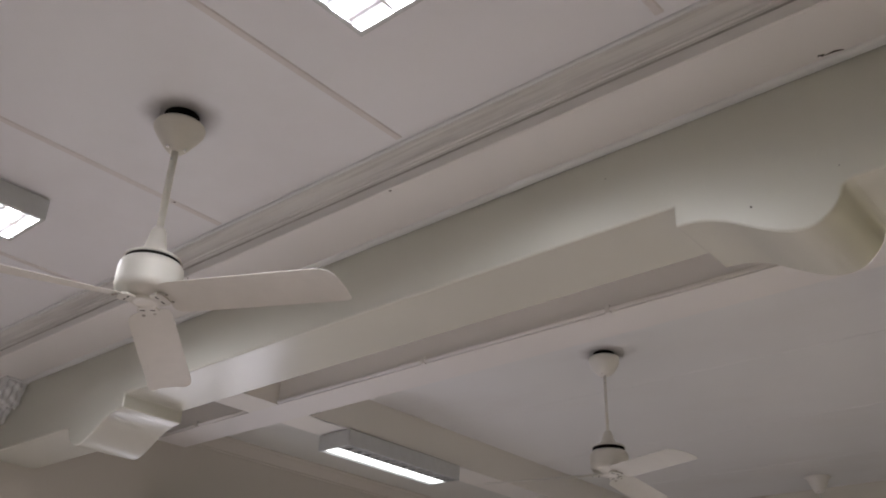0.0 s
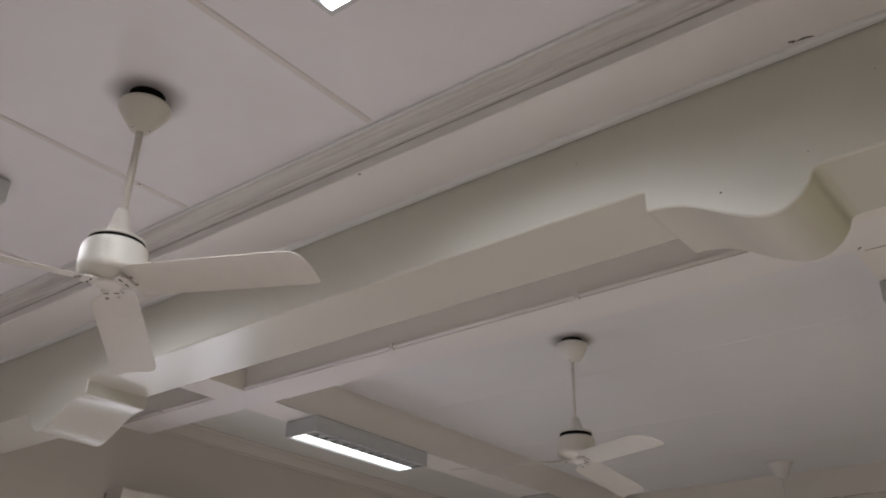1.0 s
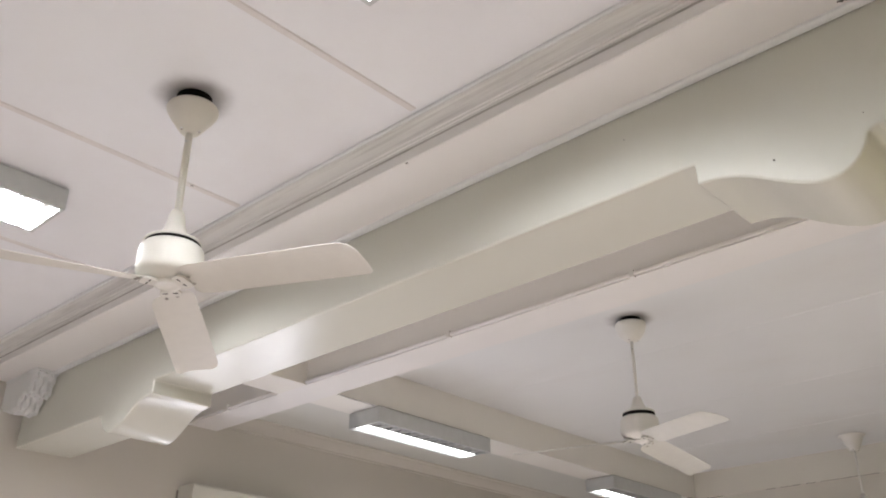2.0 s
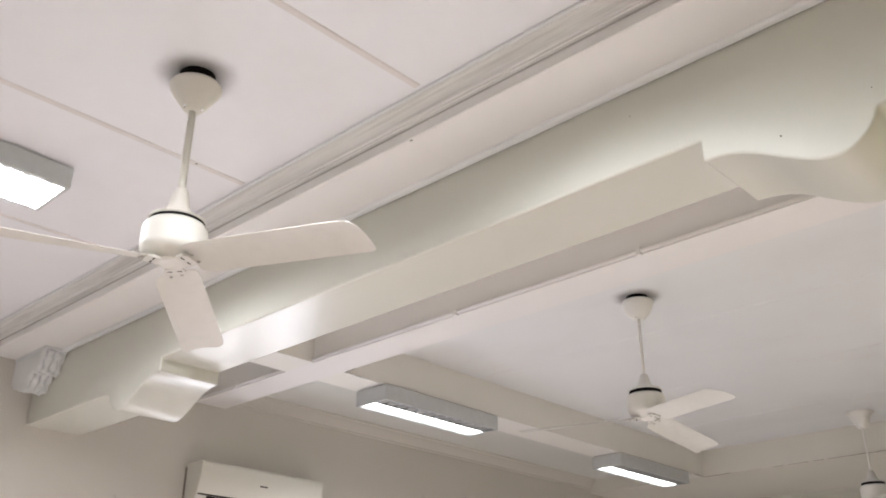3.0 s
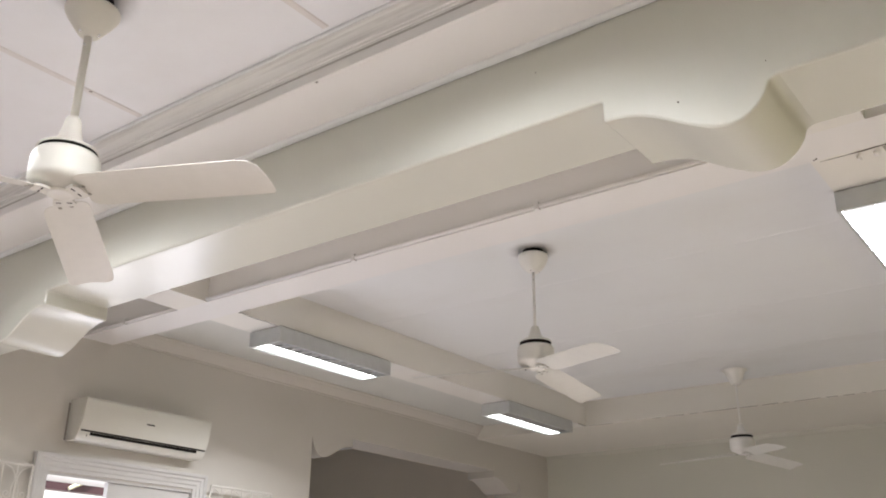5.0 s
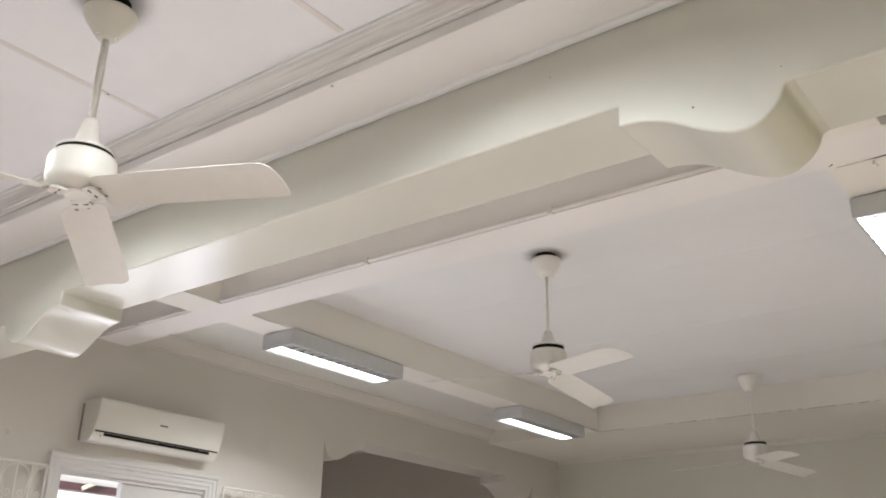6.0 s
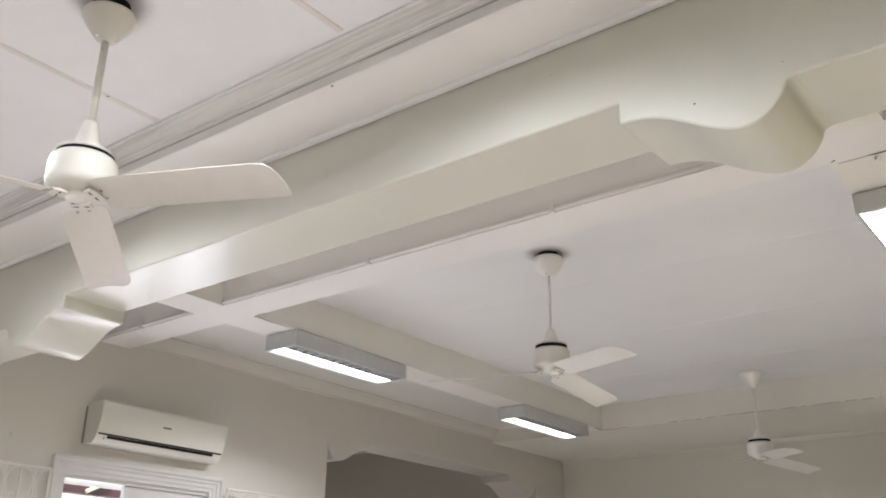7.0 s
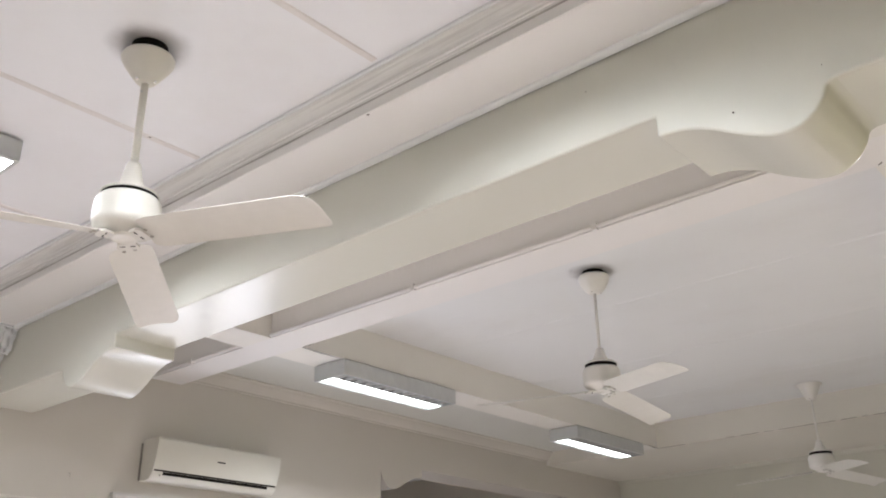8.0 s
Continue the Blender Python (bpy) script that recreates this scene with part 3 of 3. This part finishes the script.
            s.location = (0.104, dy * 1.05, -0.0005 + dy * -0.30)
        bm = bmesh.new()
        add_prism(bm, [(0.044, -0.030), (0.076, -0.038), (0.092, -0.026), (0.092, 0.026), (0.076, 0.038), (0.044, 0.030)],
                  lambda u, v, w: (u, v, w - v * 0.10), 0.006, -0.0025)
        part("bracket", bm, blade_coat, blade, "cream blade bracket")
    return fan


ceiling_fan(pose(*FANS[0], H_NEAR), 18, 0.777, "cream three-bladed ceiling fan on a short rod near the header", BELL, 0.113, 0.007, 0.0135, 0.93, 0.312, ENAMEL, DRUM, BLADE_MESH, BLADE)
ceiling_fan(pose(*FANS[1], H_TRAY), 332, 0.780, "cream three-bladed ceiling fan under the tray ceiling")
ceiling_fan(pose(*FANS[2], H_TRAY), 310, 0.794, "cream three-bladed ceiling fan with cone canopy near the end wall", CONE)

# ---- corbel under the beam, at the wall ----
OUT = spline([(0.0, 3.335), (0.06, 3.308), (0.14, 3.286), (0.21, 3.280), (0.255, 3.298), (0.28, 3.340), (0.305, 3.370), (0.34, 3.364), (0.375, 3.368), (0.395, 3.395), (0.41, 3.44), (0.43, 3.475), (0.445, 3.50)], 4)


def corbel_mesh():
    """A scrolled bracket: its outline swept in ribs that swell and sink, like carved leaves."""
    bm = bmesh.new()
    ribs, last = 17, None
    top = H_BAR - 0.012
    for k in range(ribs):
        y = 2.315 + (HEAD_Y - 2.315) * k / (ribs - 1)
        swell = 0.006 * math.sin(k * 1.35) - (0.02 if k in (0, ribs - 1) else 0)
        row = [bm.verts.new((WEST, y, top))]
        for i, (u, v) in enumerate(OUT):
            leaf_wave = 0.006 * math.sin(i * 0.9 + k * 0.5)
            row.append(bm.verts.new((WEST + max(u + swell + leaf_wave, 0), y, min(v - swell - leaf_wave, top - 0.001))))
        row.append(bm.verts.new((WEST + 0.445 + swell, y, top)))
        if last:
            n = len(row)
            for i in range(n):
                bm.faces.new((last[i], last[(i + 1) % n], row[(i + 1) % n], row[i]))
        else:
            bm.faces.new(row[::-1])
        last = row
    bm.faces.new(last)
    add_box(bm, WEST, WEST + 0.455, 2.308, HEAD_Y, top, H_BAR)
    return bm


ob = structure("corbel", corbel_mesh(), CEIL, "carved white plaster corbel under the beam end", "corbel")

# ---- air conditioner ----
ac = thing("air_conditioner", pose(WEST, 4.265, 2.745), "white wall-mounted split air conditioner above the door", "air conditioner")
prof = spline([(0.0, 0.30), (0.12, 0.302), (0.19, 0.300), (0.207, 0.293), (0.211, 0.275), (0.206, 0.225), (0.192, 0.145), (0.170, 0.072)], 5)
low = spline([(0.166, 0.062), (0.150, 0.032), (0.122, 0.008), (0.085, 0.0), (0.0, 0.0)], 5)
bm = prism([*prof, *low], lambda u, v, w: (u, w, v), -0.568, 0.568)
body = bevelled(part("body", bm, PLASTIC, ac, "", False), 0.004, 2)
part("air_slot", boxes((0.14, 0.1708, -0.556, 0.556, 0.0605, 0.0715)), SLOT, ac, "dark seam under the front panel")
part("louvre", boxes((0.13, 0.1650, -0.478, 0.478, 0.039, 0.0585)), SLOT, ac, "dark air outlet slot")
part("nameplate", boxes((0.18, 0.2002, -0.036, 0.036, 0.177, 0.187)), SLOT, ac, "small dark maker's mark")
part("seam", boxes((0.13, 0.1585, -0.500, -0.4975, 0.030, 0.052)), SLOT, ac)
# thin dark strip along the wall at the body's south end
part("dark_strip", boxes((0.0, 0.010, -0.578, -0.5685, 0.006, 0.275)), DARK_STRIP, ac, "thin dark strip at the body's south end")

# ---- door ----
door = tagged(new("door_1"), "white double door with moulded frame, open to bright daylight", "door", kind="structure")
door.matrix_world = pose(WEST, 0, 0)
F0, F1, FT = 3.48, 4.98, 2.645
ARCH = [(0.0, 0.0), (0.05, 0.0), (0.05, 0.022), (0.036, 0.03), (0.036, 0.05), (0.026, 0.056), (0.026, 0.085), (0.018, 0.09), (0.018, 0.118), (0.0, 0.118)]
bm = bmesh.new()
runs = [[bm.verts.new(p) for p in ((u, F0 + v, 0), (u, F0 + v, FT - v), (u, F1 - v, FT - v), (u, F1 - v, 0))] for u, v in ARCH]
for p, q in zip(runs, runs[1:] + runs[:1]):
    for i in range(3):
        bm.faces.new((p[i], p[i + 1], q[i + 1], q[i]))
for i in (0, 3):
    bm.faces.new([r[i] for r in runs])
bevelled(part("architrave", bm, JOINERY, door, "moulded white architrave"), 0.004, 2)
part("lining", boxes((-0.30, 0.0, DOOR_Y0, DOOR_Y0 + 0.02, 0, DOOR_Z), (-0.30, 0.0, DOOR_Y1 - 0.02, DOOR_Y1, 0, DOOR_Z), (-0.30, 0.0, DOOR_Y0 + 0.02, DOOR_Y1 - 0.02, DOOR_Z - 0.02, DOOR_Z)), JOINERY, door, "white door lining")
leaf = part("door_leaf", boxes((-0.06, -0.015, 4.11, 4.20, 0.02, DOOR_Z - 0.025), (-0.06, -0.015, 4.76, DOOR_Y1 - 0.022, 0.02, DOOR_Z - 0.025), (-0.06, -0.015, 4.20, 4.76, DOOR_Z - 0.155, DOOR_Z - 0.025),
                               (-0.06, -0.015, 4.20, 4.76, 0.02, 0.9)), JOINERY, door, "white glazed door leaf, closed")
pane = part("pane", boxes((-0.04, -0.034, 4.20, 4.76, 0.9, DOOR_Z - 0.155)), GLASS, leaf, "clear glass")
pane.visible_shadow = False

# outdoors, seen through the door
eave = thing("awning_beam", pose(-8.6, 4.0, 0), "dark maroon painted eave beam outdoors", "beam")
part("fascia", boxes((-0.06, 0.06, -3.0, 1.98, 2.715, 2.99)), MAROON, eave)
bm = bmesh.new()
add_tube(bm, [(0.080, 1.245, 2.737), (0.080, 1.52, 2.868)], 0.019, 8)
part("strip", bm, BATTEN, eave, "pale diagonal strip")
for y in (-2.9,):
    part("post", boxes((-0.05, 0.05, y - 0.05, y + 0.05, -0.25, 2.715)), MAROON, eave)

# ---- iron gate leaves folded against the wall ----


def gate(name, y0, y1, top, label):
    g = thing(name, pose(WEST + 0.075, 0, 0), label, "gate", "folding iron gate leaves")
    bm = bmesh.new()
    for a, b in (((0, y0, 0.05), (0, y0, top)), ((0, y1, 0.05), (0, y1, top)), ((0, y0, top), (0, y1, top)), ((0, y0, 0.05), (0, y1, 0.05)), ((0, y0, 1.1), (0, y1, 1.1))):
        add_tube(bm, [a, b], 0.009, 8)
    part("frame", bm, IRON, g)
    n = max(2, round((y1 - y0) / 0.20))
    for k in range(2 * n - 1):
        y = y0 + (y1 - y0) * (k + 1) / (2 * n)
        bm = bmesh.new()
        add_tube(bm, [(0, y, 0.05), (0, y, top)], 0.0048, 6)
        part("bar", bm, IRON, g)
    for k in range(n):
        yc, w = y0 + (y1 - y0) * (k + 0.5) / n, (y1 - y0) / n / 2
        for base in (top, 1.75):
            for sgn in (-1, 1):
                bm = bmesh.new()
                pts = [(0.0, yc + sgn * 0.006, base - 0.11), (0.0, yc + sgn * 0.018, base - 0.065), (0.0, yc + sgn * 0.045, base - 0.03), (0.0, yc + sgn * (w - 0.012), base - 0.012)]
                add_tube(bm, spline(pts, 4), 0.0042, 6)
                part("scroll", bm, IRON, g)
                bm = bmesh.new()
                pts = [(0.0, yc + sgn * 0.006, base - 0.10), (0.0, yc + sgn * 0.020, base - 0.15)]
                for i in range(22):
                    ang, r = -0.6 + i * 0.40, 0.034 * (1 - i / 26)
                    pts.append((0.0, yc + sgn * (0.054 - r * math.cos(ang)), base - 0.20 - r * math.sin(ang)))
                add_tube(bm, pts, 0.0042, 6)
                part("scroll", bm, IRON, g)
    for z in (0.5, 1.2, 2.0):
        bm = bmesh.new()
        add_tube(bm, [(-0.075, y0 if y0 > 4 else y1, z), (0, y0 if y0 > 4 else y1, z)], 0.008, 8)
        part("hinge", bm, IRON, g)
    return g


gate("iron_gate", 2.62, 3.45, 2.535, "white wrought-iron gate leaf with scrolls, folded against the wall")
gate("iron_gate", 5.00, 5.66, 2.565, "white wrought-iron gate leaf with scrolls, folded against the wall")

# ---- conduit on the cross beam ----
for x0, x1, clips in ((-4.71, -0.91, (-3.41, -2.166)), (-6.14, -5.03, (-5.6,))):
    con = thing("conduit", pose(0, BY0, H_BAR), "white painted electrical conduit along the beam edge", "conduit", "conduits on the cross beam")
    bm = bmesh.new()
    add_tube(bm, [(x0, -0.012, 0.016), (x1, -0.012, 0.016)], 0.012, 10)
    part("pipe", bm, WHITE, con, "", True)
    for x in clips:
        part("saddle", boxes((x - 0.012, x + 0.012, -0.028, 0.0, -0.007, 0.034)), WHITE, con, "small conduit saddle")

# ---- cracks, chips and nails ----
rng = random.Random(7)


def crack(name, a, b, width, axis, label, gaps=0.0, drop=0.0015):
    """A dark ragged line from a to b on a surface that faces along axis."""
    a, b = Vector(a), Vector(b)
    d, up = (b - a), Vector(axis)
    side = d.normalized().cross(up)
    n = max(4, int(d.length / 0.05))
    bm = bmesh.new()
    last = None
    for i in range(n + 1):
        w = width * rng.uniform(0.35, 1.0) * (0.3 if i in (0, n) else 1)
        c = a + d * (i / n) + side * width * rng.uniform(-0.5, 0.5)
        row = [bm.verts.new(c + side * w / 2), bm.verts.new(c - side * w / 2), bm.verts.new(c - side * w / 2 + up * drop), bm.verts.new(c + side * w / 2 + up * drop)]
        if last and rng.random() >= gaps:
            for k in range(4):
                bm.faces.new((last[k], last[(k + 1) % 4], row[(k + 1) % 4], row[k]))
        last = row
    return structure(name, bm, CHIP, label, "crack")


DOWNWARD = (0, 0, -1)
for a, b, w, g in (((-3.95, 8.916, H_BAR), (-1.0, 8.916, H_BAR), 0.012, 0.16), ((-4.715, 8.70, H_BAR), (-4.715, 8.905, H_BAR), 0.012, 0), ((-4.72, 8.916, H_BAR), (-4.40, 8.916, H_BAR), 0.012, 0),
                   ((-4.725, 3.98, H_BAR), (-4.725, 4.33, H_BAR), 0.010, 0.1), ((-4.72, 3.975, H_BAR), (-4.60, 3.972, H_BAR), 0.008, 0), ((-0.74, 3.985, H_BAR), (-0.45, 3.985, H_BAR), 0.012, 0),
                   ((-0.885, 3.958, H_BAR), (-0.862, 3.938, H_BAR), 0.011, 0), ((-0.86, 3.985, H_BAR), (-0.74, 3.986, H_BAR), 0.003, 0)):
    crack("crack", a, b, w, DOWNWARD, "dark ragged crack where ceiling boards meet the beam", g)
for a, b, w in (((-0.621, 2.398, H_BAR), (-0.600, 2.392, H_BAR), 0.016), ((-0.60, 2.400, H_BAR), (-0.545, 2.409, H_BAR), 0.009), ((-0.515, 2.440, H_BAR), (-0.50, 2.441, H_BAR), 0.006),
                ((-2.243, 2.163, H_BAR), (-2.229, 2.163, H_BAR), 0.008), ((-3.58, 2.155, H_BAR), (-3.57, 2.155, H_BAR), 0.007), ((-3.230, 1.800, H_NEAR - 0.006), (-3.222, 1.812, H_NEAR - 0.006), 0.008)):
    crack("chip", a, b, w, DOWNWARD, "small dark chip in the white paint")
for x, z in ((-0.918, 3.111), (-0.638, 3.157), (-1.432, 3.413), (-0.41, 3.36)):
    big = 0.55 if x > -1 and x < -0.9 else 0.3
    nail = thing("nail", pose(x, HEAD_Y, z), "small dark nail in the plaster header", "nail", "nails in the header")
    bm = bmesh.new()
    add_tube(bm, [(0, 0.004, 0.005 * big), (0.001, -0.012 * big, -0.004 * big)], 0.0035 * big, 7)
    part("shaft", bm, CHIP, nail)
    bm = bmesh.new()
    add_tube(bm, [(0.001, -0.012 * big, -0.004 * big), (0.001, -0.014 * big, -0.005 * big)], 0.006 * big, 8)
    part("head", bm, CHIP, nail)
# curled flakes of paint by the lamp
for x in (-0.70, -0.63):
    flake = thing("paint_flake", pose(x, 4.01, H_BAR), "curled white paint flake under the beam", "paint flake", "paint flakes")
    bm = bmesh.new()
    pts = [(0.012 * math.cos(a), -0.014 + 0.013 * math.sin(a)) for a in [1.6 + i * 0.5 for i in range(9)]]
    for (u0, v0), (u1, v1) in zip(pts, pts[1:]):
        bm.faces.new([bm.verts.new(p) for p in ((u0, -0.012, v0), (u1, -0.012, v1), (u1, 0.012, v1), (u0, 0.012, v0))])
    bmesh.ops.remove_doubles(bm, verts=bm.verts, dist=0.0002)
    ob = part("curl", bm, WHITE, flake)
    ob.modifiers.new("thick", "SOLIDIFY").thickness = 0.0012
hook = thing("wall_hook", pose(WEST, 3.158, 2.733), "small painted metal hook on the wall", "hook")
part("plate", boxes((0.0, 0.003, -0.008, 0.008, -0.014, 0.014)), WALL, hook)
bm = bmesh.new()
add_tube(bm, [(0.003, 0, 0.008), (0.018, 0, 0.006), (0.026, 0, -0.004), (0.024, 0, -0.016), (0.016, 0, -0.018)], 0.004, 8)
part("arm", bm, WALL, hook)
